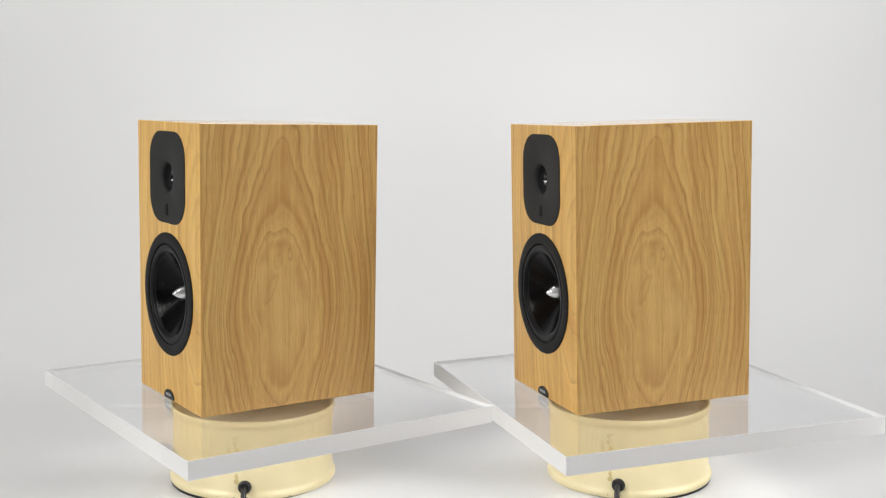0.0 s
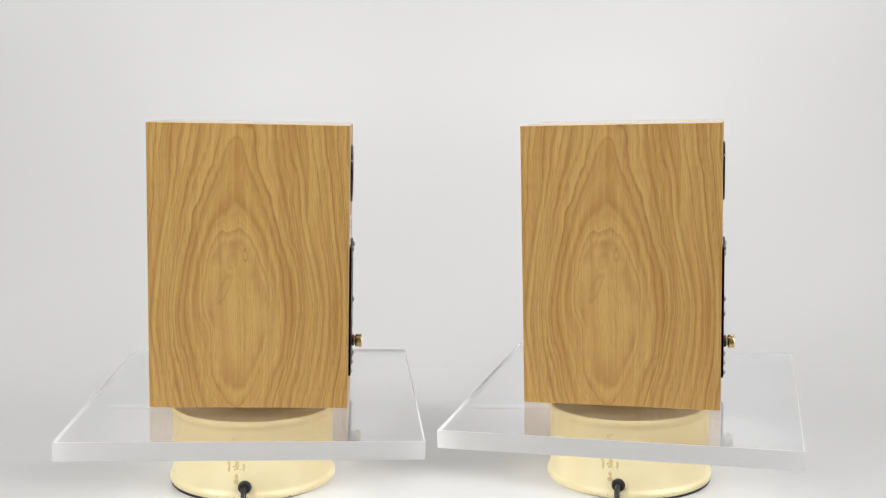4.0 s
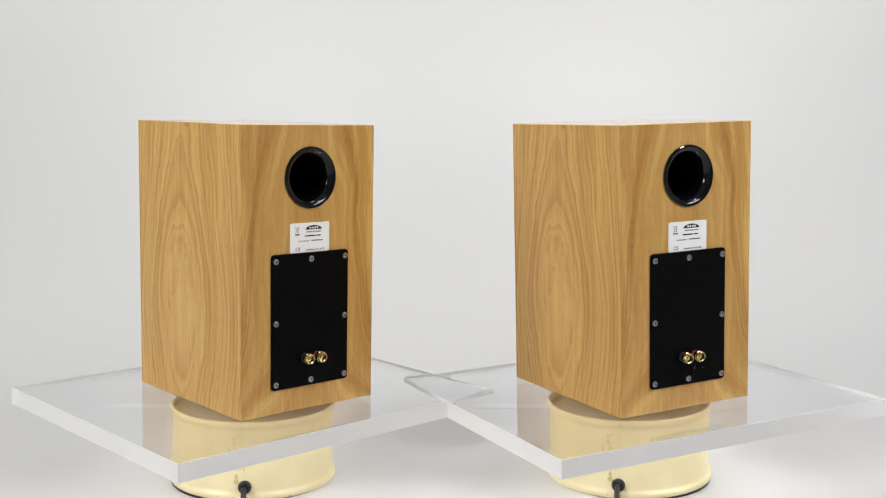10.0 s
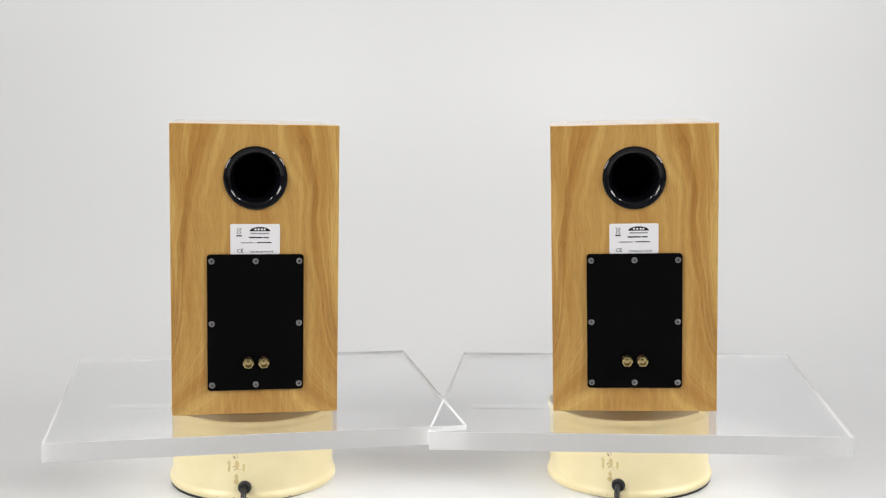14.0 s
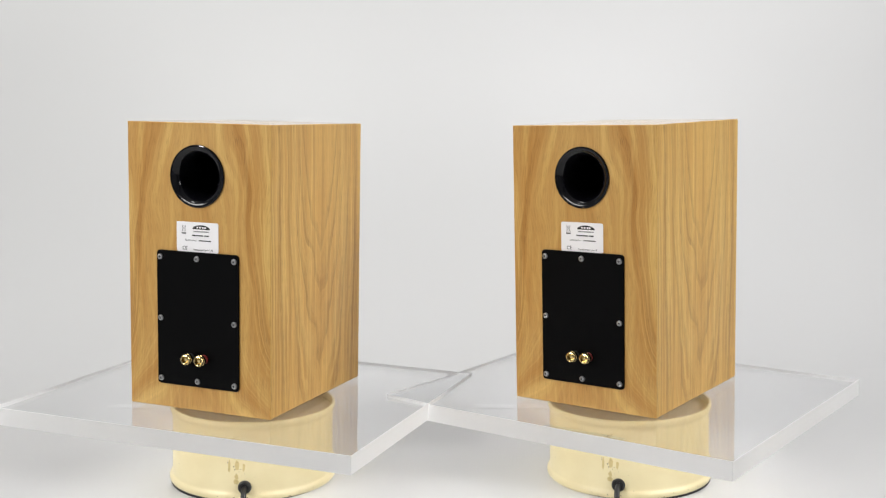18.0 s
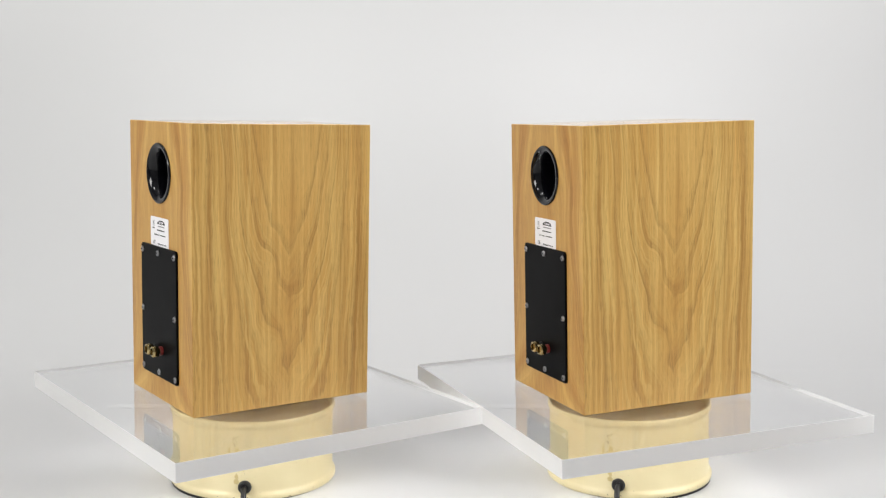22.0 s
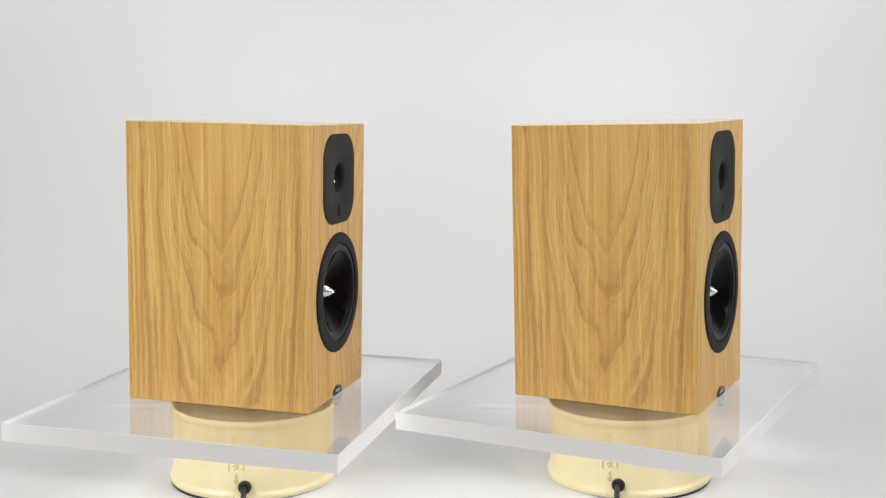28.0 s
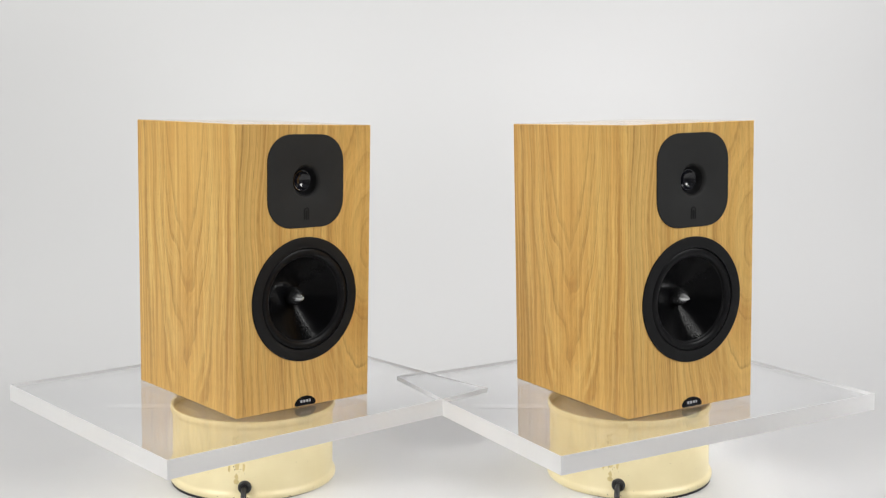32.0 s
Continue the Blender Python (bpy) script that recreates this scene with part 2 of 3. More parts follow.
CABLE_BLACK = plain("cable_black", (0.012, 0.012, 0.013), 0.45)


def cream_paint():
    n = Nodes("cream_enamel")
    p, x, y, z = n.place()
    fine, broad = n.noise(p, 260.0, 3.0), n.noise(p, 16.0, 3.0)
    tone = n.mix(n.ramp(broad, [(0.35, 0.0), (0.7, 1.0)]), (0.785, 0.690, 0.430), (0.725, 0.625, 0.370))
    speck = n.ramp(n.noise(p, 190.0, 2.0), [(0.73, 0.0), (0.76, 1.0)])
    tone = n.mix(n.math("MULTIPLY", speck, 0.5), tone, (0.35, 0.28, 0.16))
    n.bump(fine, 0.06, 0.0005)
    return n.set(base_color=tone, roughness=0.36, specular=0.5)


CREAM = cream_paint()
SMUDGE = plain("old_glue_residue", (0.33, 0.27, 0.165), 0.7, grain=0.6, scale=500)
# drum top colour with the shade under the loudspeaker mixed in
DISC = plain("shaded_disc_cream", (0.56, 0.50, 0.39), 0.5, grain=0.25, scale=120)
STAIN = plain("pale_glue_stain", (0.72, 0.57, 0.26), 0.6, grain=0.3, scale=400)


def acrylic():
    n = Nodes("clear_acrylic")
    return n.set(base_color=(0.92, 0.925, 0.93), roughness=0.0, IOR=1.49, transmission=1.0)


def sawn_acrylic():
    """The side of the slab: ground clear acrylic, white with fine saw marks, so that it passes and scatters light."""
    n = Nodes("sawn_acrylic_edge")
    p, x, y, z = n.place()
    marks = n.noise(n.vec(n.math("MULTIPLY", x, 90.0), n.math("MULTIPLY", y, 90.0), n.math("MULTIPLY", z, 8.0)), 1.0, 3.0)
    n.bump(marks, 0.25, 0.0006)
    n.set(base_color=(0.99, 0.99, 0.99), roughness=0.62, IOR=1.49, transmission=1.0)
    white = n.tree.nodes.new("ShaderNodeBsdfDiffuse")
    n.put(white.inputs["Color"], n.mix(marks, (0.96, 0.96, 0.97), (0.91, 0.91, 0.92)))
    inside = n.tree.nodes.new("ShaderNodeBsdfTranslucent")
    inside.inputs["Color"].default_value = (0.96, 0.96, 0.97, 1)
    below = n.bsdf.outputs[0]
    for share, shader in ((0.65, inside), (0.55, white)):
        both = n.tree.nodes.new("ShaderNodeMixShader")
        both.inputs[0].default_value = share
        n.tree.links.new(below, both.inputs[1])
        n.tree.links.new(shader.outputs[0], both.inputs[2])
        below = both.outputs[0]
    n.tree.links.new(below, n.tree.nodes["Material Output"].inputs["Surface"])
    return n.mat


ACRYLIC, SAWN = acrylic(), sawn_acrylic()


def backdrop_white(name, colour, rough, spec):
    n = Nodes(name)
    p, _, _, _ = n.place()
    k = n.math("MULTIPLY", n.ramp(n.noise(p, 0.9, 3.0), [(0.3, 0.0), (0.7, 1.0)]), 0.35)
    tone = n.mix(k, colour, tuple(c * 0.955 for c in colour))
    n.bump(n.noise(p, 90.0, 3.0), 0.03, 0.001)
    return n.set(base_color=tone, roughness=rough, specular=spec)


FLOOR = backdrop_white("pale_studio_sheet", (0.63, 0.63, 0.635), 0.40, 0.40)
WALL = backdrop_white("grey_wall", (0.32, 0.32, 0.32), 0.85, 0.2)


# ---- mesh helpers ----
def finish(name, bm, mat, smooth=True):
    bmesh.ops.recalc_face_normals(bm, faces=bm.faces)
    me = bpy.data.meshes.new(name)
    bm.to_mesh(me)
    bm.free()
    me.materials.append(mat)
    if smooth:
        me.shade_smooth()
        me.set_sharp_from_angle(angle=radians(32))
    return me


def part(name, bm, mat, parent, label="", smooth=True):
    ob = new(name, finish(name, bm, mat, smooth))
    ob.parent = parent
    return tagged(ob, label)


def thing(name, label, category, group="", kind=""):
    return tagged(new(name), label, category, group, kind)


def box(x0, x1, y0, y1, z0, z1, bevel=0.0, seg=2):
    bm = bmesh.new()
    bmesh.ops.create_cube(bm, size=1)
    for v in bm.verts:
        v.co = Vector(((x0 + x1) / 2 + v.co.x * (x1 - x0), (y0 + y1) / 2 + v.co.y * (y1 - y0), (z0 + z1) / 2 + v.co.z * (z1 - z0)))
    if bevel:
        bmesh.ops.bevel(bm, geom=bm.edges[:], offset=bevel, segments=seg, affect="EDGES", profile=0.5)
    return bm


def lathe(profile, m=Matrix(), seg=72):
    """Turns (radius, height) pairs round the z axis of m."""
    bm = bmesh.new()
    rings = []
    for r, h in profile:
        if r < 1e-6:
            rings.append([bm.verts.new(m @ Vector((0, 0, h)))])
        else:
            rings.append([bm.verts.new(m @ Vector((r * math.cos(2 * math.pi * i / seg), r * math.sin(2 * math.pi * i / seg), h))) for i in range(seg)])
    for a, b in zip(rings, rings[1:]):
        for i in range(seg):
            j = (i + 1) % seg
            if len(a) == 1 and len(b) == 1:
                continue
            if len(a) == 1:
                bm.faces.new((a[0], b[i], b[j]))
            elif len(b) == 1:
                bm.faces.new((a[i], a[j], b[0]))
            else:
                bm.faces.new((a[i], a[j], b[j], b[i]))
    return bm


def outline_prism(points, depth, m, edge=0.0):
    """A flat shape with the outline given, standing depth proud of the plane of m (its z is the way out), its rim eased by edge."""
    bm = bmesh.new()
    cx, cy = sum(p[0] for p in points) / len(points), sum(p[1] for p in points) / len(points)
    size = max(max(abs(p[0] - cx), abs(p[1] - cy)) for p in points)
    levels = [(0.0, 1.0), (depth - edge, 1.0), (depth, 1.0 - edge / size)] if edge else [(0.0, 1.0), (depth, 1.0)]
    rings = [[bm.verts.new(m @ Vector((cx + (x - cx) * k, cy + (y - cy) * k, h))) for x, y in points] for h, k in levels]
    n = len(points)
    for a, b in zip(rings, rings[1:]):
        for i in range(n):
            bm.faces.new((a[i], a[(i + 1) % n], b[(i + 1) % n], b[i]))
    bm.faces.new(rings[-1])
    bm.faces.new(rings[0][::-1])
    return bm


def rounded(w, h, r, cx=0.0, cy=0.0, seg=8, power=2.0):
    pts = []
    for k, (sx, sy) in enumerate(((1, 1), (-1, 1), (-1, -1), (1, -1))):
        for i in range(seg + 1):
            t = math.pi / 2 * (k + i / seg)
            c, s = math.cos(t), math.sin(t)
            c, s = math.copysign(abs(c) ** (2 / power), c), math.copysign(abs(s) ** (2 / power), s)
            pts.append((cx + sx * (w / 2 - r) + r * c, cy + sy * (h / 2 - r) + r * s))
    return pts


def merge(target, other):
    me = bpy.data.meshes.new("joined")
    other.to_mesh(me)
    other.free()
    target.from_mesh(me)
    bpy.data.meshes.remove(me)
    return target


def tube(path, radius, seg=14):
    bm = bmesh.new()
    rings = []
    for i, p in enumerate(path):
        d = (Vector(path[min(i + 1, len(path) - 1)]) - Vector(path[max(i - 1, 0)])).normalized()
        side = d.cross(Vector((1, 0, 0)))
        side = (side if side.length > 0.1 else d.cross(Vector((0, 1, 0)))).normalized()
        up = d.cross(side)
        rings.append([bm.verts.new(Vector(p) + radius * (math.cos(2 * math.pi * k / seg) * side + math.sin(2 * math.pi * k / seg) * up)) for k in range(seg)])
    for a, b in zip(rings, rings[1:]):
        for k in range(seg):
            bm.faces.new((a[k], a[(k + 1) % seg], b[(k + 1) % seg], b[k]))
    bm.faces.new(rings[0][::-1])
    bm.faces.new(rings[-1])
    return bm


def letters(text, size, m, depth=0.0001):
    """Text in the built-in font, as a mesh in the plane of m, its left end at m's origin."""
    cu = bpy.data.curves.new("letters", "FONT")
    cu.body, cu.size, cu.extrude, cu.resolution_u = text, size, depth, 2
    ob = new("letters", cu)
    me = bpy.data.meshes.new_from_object(ob.evaluated_get(bpy.context.evaluated_depsgraph_get()))
    bpy.data.objects.remove(ob)
    bm = bmesh.new()
    bm.from_mesh(me)
    bpy.data.meshes.remove(me)
    bmesh.ops.transform(bm, matrix=m, verts=bm.verts)
    return bm


# ---- the studio ----
def studio():
    x0, x1, y0, y1, h = -3.3, 3.3, -1.6, 3.3, 2.7
    # floor, sweep and upright sheet run on without a joint
    prof = [(y0, 0.0), (-0.5, 0.0), (0.8, 0.0), (1.4, 0.0), (2.0, 0.0)]
    for i in range(25):
        t = math.pi / 2 * i / 24
        prof.append((2.2 + 1.1 * math.sin(t), 1.1 - 1.1 * math.cos(t)))
    prof.append((y1, h))
    for name, rows, mat, label in (("floor", prof[:6], FLOOR, "pale grey seamless studio floor under the turntables"),
                                   ("backdrop", prof[5:], FLOOR, "seamless pale backdrop sweeping up behind the turntables")):
        bm = bmesh.new()
        low = [(2.2, -0.1), (y1 + 0.1, -0.1), (y1 + 0.1, h)] if name == "backdrop" else [(y, z - 0.1) for y, z in rows]
        ring2d = rows + low[::-1]
        ends = [[bm.verts.new((x, y, z)) for y, z in ring2d] for x in (x0, x1)]
        k = len(ring2d)
        for i in range(k):
            bm.faces.new((ends[0][i], ends[0][(i + 1) % k], ends[1][(i + 1) % k], ends[1][i]))
        bm.faces.new(ends[0])
        bm.faces.new(ends[1][::-1])
        tagged(new(name, finish(name, bm, mat)), label, name, kind="structure")
    for name, a in (("wall_west", (x0 - 0.1, x0, y0, y1 + 0.1, 0, h)), ("wall_east", (x1, x1 + 0.1, y0, y1 + 0.1, 0, h)),
                    ("wall_south", (x0 - 0.1, x1 + 0.1, y0 - 0.1, y0, 0, h))):
        tagged(new(name, finish(name, box(*a), WALL)), "plain dark grey studio wall", "wall", kind="structure")
    tagged(new("ceiling", finish("ceiling", box(x0 - 0.1, x1 + 0.1, y0 - 0.1, y1 + 0.1, h, h + 0.1), WALL)), "plain dark grey studio ceiling", "ceiling", kind="structure")


studio()

# ---- the loudspeaker ----
W, D, H, T = 0.2154, 0.2638, 0.380, 0.018
FRONT = pose(0, -D / 2, 0, 90, 0, 0)
BACK = pose(0, D / 2, 0, 0, 0, 180) @ pose(0, 0, 0, 90, 0, 0)


def circle(r, cx, cy, n=72):
    return [(cx + r * math.cos(2 * math.pi * i / n), cy + r * math.sin(2 * math.pi * i / n)) for i in range(n)]


def panel(x0, x1, y0, y1, m, holes=()):
    """A mitred panel: outer face in the plane of m (z is the way out), thinning to the inside at 45 degrees, with round holes."""
    e = 0.0009
    bm = bmesh.new()

    def ring(inset, z):
        return [bm.verts.new(m @ Vector((x, y, z))) for x, y in
                ((x0 + inset, y0 + inset), (x1 - inset, y0 + inset), (x1 - inset, y1 - inset), (x0 + inset, y1 - inset))]

    levels = [ring(e, 0.0), ring(e / 2, -e / 2), ring(T, -T)]
    for a, b in zip(levels, levels[1:]):
        for i in range(4):
            bm.faces.new((a[i], a[(i + 1) % 4], b[(i + 1) % 4], b[i]))
    rims = []
    for r, cx, cy in holes:
        rims.append(([bm.verts.new(m @ Vector((x, y, 0.0))) for x, y in circle(r, cx, cy)],
                     [bm.verts.new(m @ Vector((x, y, -T))) for x, y in circle(r, cx, cy)]))
    for top, low in rims:
        for i in range(len(top)):
            j = (i + 1) % len(top)
            bm.faces.new((top[i], top[j], low[j], low[i]))
    for k, side in ((0, 0), (2, 1)):
        if not rims:
            bm.faces.new(levels[k])
            continue
        edges = []
        for loop in [levels[k]] + [rim[side] for rim in rims]:
            for i in range(len(loop)):
                a, b = loop[i], loop[(i + 1) % len(loop)]
                edges.append(bm.edges.get((a, b)) or bm.edges.new((a, b)))
        bmesh.ops.triangle_fill(bm, edges=edges, use_beauty=True)
    return bm


TWEETER_Z, WOOFER_Z, PORT_Z = 0.3055, 0.1470, 0.311


def loudspeaker():
    sp = thing("loudspeaker", "light oak loudspeaker with black drivers on a clear acrylic plate", "loudspeaker", "pair of loudspeakers")
    side_a = pose(W / 2, 0, 0, 0, 0, 90) @ pose(0, 0, 0, 90, 0, 0)
    side_b = pose(-W / 2, 0, 0, 0, 0, -90) @ pose(0, 0, 0, 90, 0, 0)
    part("side_panel", panel(-D / 2, D / 2, 0, H, side_a), OAK_SIDE_A, sp, "oak veneer with an oval heart figure and a small knot", False)
    part("side_panel", panel(-D / 2, D / 2, 0, H, side_b), OAK_SIDE_B, sp, "oak veneer with nested vee-shaped grain", False)
    part("front_baffle", panel(-W / 2, W / 2, 0, H, FRONT, [(0.0785, 0, WOOFER_Z), (0.0215, 0, TWEETER_Z)]), OAK_FRONT, sp, "oak veneered front with straight grain", False)
    part("back_panel", panel(-W / 2, W / 2, 0, H, BACK, [(0.0365, 0, PORT_Z)]), OAK_BACK, sp, "oak veneered back with broad soft grain", False)
    part("top_panel", panel(-W / 2, W / 2, -D / 2, D / 2, pose(0, 0, H)), OAK_TOP, sp, "oak veneered top", False)
    part("bottom_panel", panel(-W / 2, W / 2, -D / 2, D / 2, pose(0, 0, 0, 180)), OAK_TOP, sp, "oak veneered base", False)

    # tweeter: rounded faceplate with a shallow flare, dome and moulded emblem
    tm = FRONT @ pose(0, TWEETER_Z, 0)
    bm = bmesh.new()
    pts = rounded(0.1215, 0.1235, 0.039, 0, 0, 12, 2.15)
    fuller = []
    for (xa, ya), (xb, yb) in zip(pts, pts[1:] + pts[:1]):
        steps = max(1, int(math.hypot(xb - xa, yb - ya) / 0.004))
        fuller += [(xa + (xb - xa) * i / steps, ya + (yb - ya) * i / steps) for i in range(steps)]
    pts, n = fuller, len(fuller)
    circ = [(0.0215 * math.cos(t), 0.0215 * math.sin(t)) for t in (math.atan2(y, x) for x, y in pts)]
    rings = [[bm.verts.new(tm @ Vector((x * k, y * k, z))) for x, y in src] for src, k, z in
             ((pts, 1.0, 0.0), (pts, 1.0, 0.0008), (pts, 0.990, 0.0014), (circ, 1.08, 0.0014), (circ, 1.02, 0.0009), (circ, 0.95, -0.0006), (circ, 0.89, -0.0030), (circ, 0.87, -0.010))]
    for a, b in zip(rings, rings[1:]):
        for i in range(n):
            bm.faces.new((a[i], a[(i + 1) % n], b[(i + 1) % n], b[i]))
    tw = part("tweeter", bm, CHARCOAL, sp, "charcoal moulded tweeter faceplate with rounded corners")
    part("flare", lathe([(0.0190, -0.0032), (0.0183, -0.0052), (0.0170, -0.0080), (0.0155, -0.0104), (0.0140, -0.0115)], tm, 64), FRAME_BLACK, tw, "black tweeter flare")
    part("dome", lathe([(0.0150, -0.0115), (0.0138, -0.0092), (0.0128, -0.0094), (0.0119, -0.0104), (0.0100, -0.0124), (0.0072, -0.0141), (0.0038, -0.0151), (0, -0.0154)], tm, 64), DOME, tw, "glossy black dished tweeter diaphragm")
    arch = [(-0.0042, -0.0085), (-0.0042, 0.0030)] + [(-0.0042 * math.cos(math.pi * i / 10), 0.0030 + 0.0050 * math.sin(math.pi * i / 10)) for i in range(1, 10)] + [(0.0042, 0.0030), (0.0042, -0.0085)]
    arch += [(0.0026, -0.0085), (0.0026, 0.0030)] + [(0.0026 * math.cos(math.pi * i / 10), 0.0030 + 0.0034 * math.sin(math.pi * i / 10)) for i in range(1, 10)] + [(-0.0026, 0.0030), (-0.0026, -0.0085)]
    em = outline_prism(arch, 0.0019, tm @ pose(0, -0.0425, 0))
    merge(em, outline_prism(rounded(0.0024, 0.0120, 0.0008, 0, -0.0025, 3), 0.0019, tm @ pose(0, -0.0425, 0)))
    part("emblem", em, FRAME_BLACK, tw, "small moulded arch emblem", False)

    # bass driver
    wm = FRONT @ pose(0, WOOFER_Z, 0)
    wf = part("woofer", lathe([(0.0780, -0.016), (0.0780, 0.0), (0.0840, 0.0), (0.0840, 0.0012), (0.0834, 0.0019), (0.0820, 0.0022), (0.0705, 0.0024), (0.0695, 0.0021), (0.0688, 0.0010), (0.0686, -0.016)], wm, 96),
              FRAME_BLACK, sp, "black bass driver with a satin frame ring")
    sur = [(0.0690, 0.0002)]
    for i in range(11):
        t = math.pi * i / 10
        sur.append((0.0630 + 0.0056 * math.cos(t), -0.0006 - 0.0018 * i / 10 + 0.0030 * math.sin(t)))
    sur += [(0.0568, -0.0027), (0.0560, -0.0036)]
    part("surround", lathe(sur, wm, 96), RUBBER, wf, "black rubber roll surround")
    cone = []
    for i in range(21):
        k = i / 20
        r = 0.0566 * (1 - k) + 0.0112 * k
        cone.append((r, -0.0032 - 0.0290 * k ** 0.9))
    part("cone", lathe(cone, wm, 96), CONE, wf, "shiny black coated cone")
    plug = [(0.0130, -0.036), (0.0129, -0.0285)]
    for i in range(1, 17):
        k = i / 16
        plug.append((0.0129 * (1 - k ** 1.8), -0.0285 + 0.0238 * k))
    part("phase_plug", lathe(plug, wm, 48), CHROME, wf, "polished silver bullet-shaped plug")

    # small badge at the foot of the front
    half = [(0.0170 * math.cos(math.pi * i / 20), 0.0108 * math.sin(math.pi * i / 20)) for i in range(21)]
    half += [(-0.0150, -0.0022), (0.0150, -0.0022)]
    bmat = FRONT @ pose(0, 0.0036, 0)
    bd = part("badge", outline_prism(half, 0.0016, bmat, 0.0004), GLOSS_BLACK, sp, "black dome-shaped badge with silver marks")
    for x, w in ((-0.0072, 0.0036), (-0.0023, 0.0036), (0.0026, 0.0036), (0.0068, 0.0024)):
        part("mark", outline_prism(rounded(w * 0.85, 0.0038, 0.0010, x, 0.0040, 3), 0.0020, bmat), SILVER_INK, bd)

    # reflex port: a flared glossy tube
    pm = BACK @ pose(0, PORT_Z, 0)
    port = [(0.0360, -0.012), (0.0362, 0.0), (0.0405, 0.0), (0.0409, 0.0010), (0.0405, 0.0020), (0.0394, 0.0027)]
    for i in range(10):
        t = math.pi / 2 * i / 9
        port.append((0.0386 - 0.0116 * math.sin(t), 0.0027 - 0.0190 * (1 - math.cos(t))))
    port += [(0.0266, -0.03), (0.0262, -0.08), (0.0262, -0.15)]
    rp = part("reflex_port", lathe(port, pm, 96), GLOSS_BLACK, sp, "glossy black flared bass port")
    # black disc closing the tube, coloured for its unlit depth
    part("port_end", lathe([(0.0262, -0.15), (0.0, -0.15)], pm, 48), DARK, rp)

    # rating label
    lm = BACK @ pose(-0.0005, 0.2318, 0.0)
    lab = part("label", outline_prism(rounded(0.0635, 0.0395, 0.0025), 0.0004, lm), PAPER, sp, "white paper rating label with small print")
    top = lm @ pose(0, 0, 0.0004)
    dome_pts = [(0.006 + 0.0132 * math.cos(math.pi * i / 18), 0.0104 + 0.0056 * math.sin(math.pi * i / 18)) for i in range(19)]
    part("logo", outline_prism(dome_pts, 0.0002, top), INK, lab, "black half-oval logo shape")
    for x in (-0.0005, 0.0035, 0.0077, 0.0112):
        part("logo_mark", outline_prism(rounded(0.0026, 0.0024, 0.0008, x + 0.0008, 0.0128, 2), 0.0003, top), PAPER, lab)
    part("grey_line", outline_prism(rounded(0.0235, 0.0016, 0.0003, 0.006, 0.0075, 1), 0.0002, top), GREY_INK, lab)
    for x, w in ((0.0005, 0.0175), (0.0140, 0.0070)):
        part("model_line", outline_prism(rounded(w, 0.0016, 0.0003, x, 0.0022, 1), 0.0002, top), INK, lab)
    part("print", letters("Serial number:", 0.0030, top @ pose(-0.0185, -0.0052, 0.0001)), INK, lab)
    part("number_line", outline_prism(rounded(0.0185, 0.0013, 0.0003, 0.0115, -0.0043, 1), 0.0002, top), INK, lab)
    part("print", letters("CE", 0.0068, top @ pose(-0.0235, -0.0172, 0.0001)), INK, lab)
    part("print", letters("Manufactured in the UK", 0.0030, top @ pose(-0.0060, -0.0172, 0.0001)), INK, lab)
    # the crossed-out bin: two strokes over a drawn bin
    bin_bm = bmesh.new()
    for ax, ay, bx, by in ((-0.0232, 0.0140, -0.0178, 0.0140), (-0.0228, 0.0138, -0.0222, 0.0072), (-0.0182, 0.0138, -0.0188, 0.0072), (-0.0222, 0.0072, -0.0188, 0.0072),
                           (-0.0236, 0.0066, -0.0174, 0.0148), (-0.0236, 0.0148, -0.0174, 0.0066)):
        turn = math.degrees(math.atan2(by - ay, bx - ax))
        merge(bin_bm, outline_prism(rounded(math.hypot(bx - ax, by - ay), 0.0005, 0.0001, 0, 0, 1), 0.0002, top @ pose((ax + bx) / 2, (ay + by) / 2, 0, 0, 0, turn)))
    part("bin_symbol", bin_bm, GREY_INK, lab)
    part("bin_bar", outline_prism(rounded(0.0070, 0.0016, 0.0002, -0.0205, 0.0045, 1), 0.0002, top), INK, lab)

    # terminal plate with eight screws and two binding posts
    px, pw, pz0, pz1 = 0.0, 0.1240, 0.0325, 0.2122
    km = BACK @ pose(px, (pz0 + pz1) / 2, 0)
    tp = part("terminal_plate", outline_prism(rounded(pw, pz1 - pz0, 0.0045), 0.0030, km, 0.0006), BLACK_PLATE, sp, "satin black metal terminal plate")
    for x in (-0.0562, 0.0, 0.0562):
        for z in (0.0400, 0.1215, 0.2035):
            if x == 0.0 and z == 0.1215:
                continue
            screw(BACK @ pose(x, z, 0.0030, 0, 0, 17 * (x * 900 + z * 300)), tp)
    for x, ring_mat in ((-0.0100, CABLE_BLACK), (0.0100, RED)):
        post(BACK @ pose(x, 0.0712, 0.0030), ring_mat, sp)
    return sp


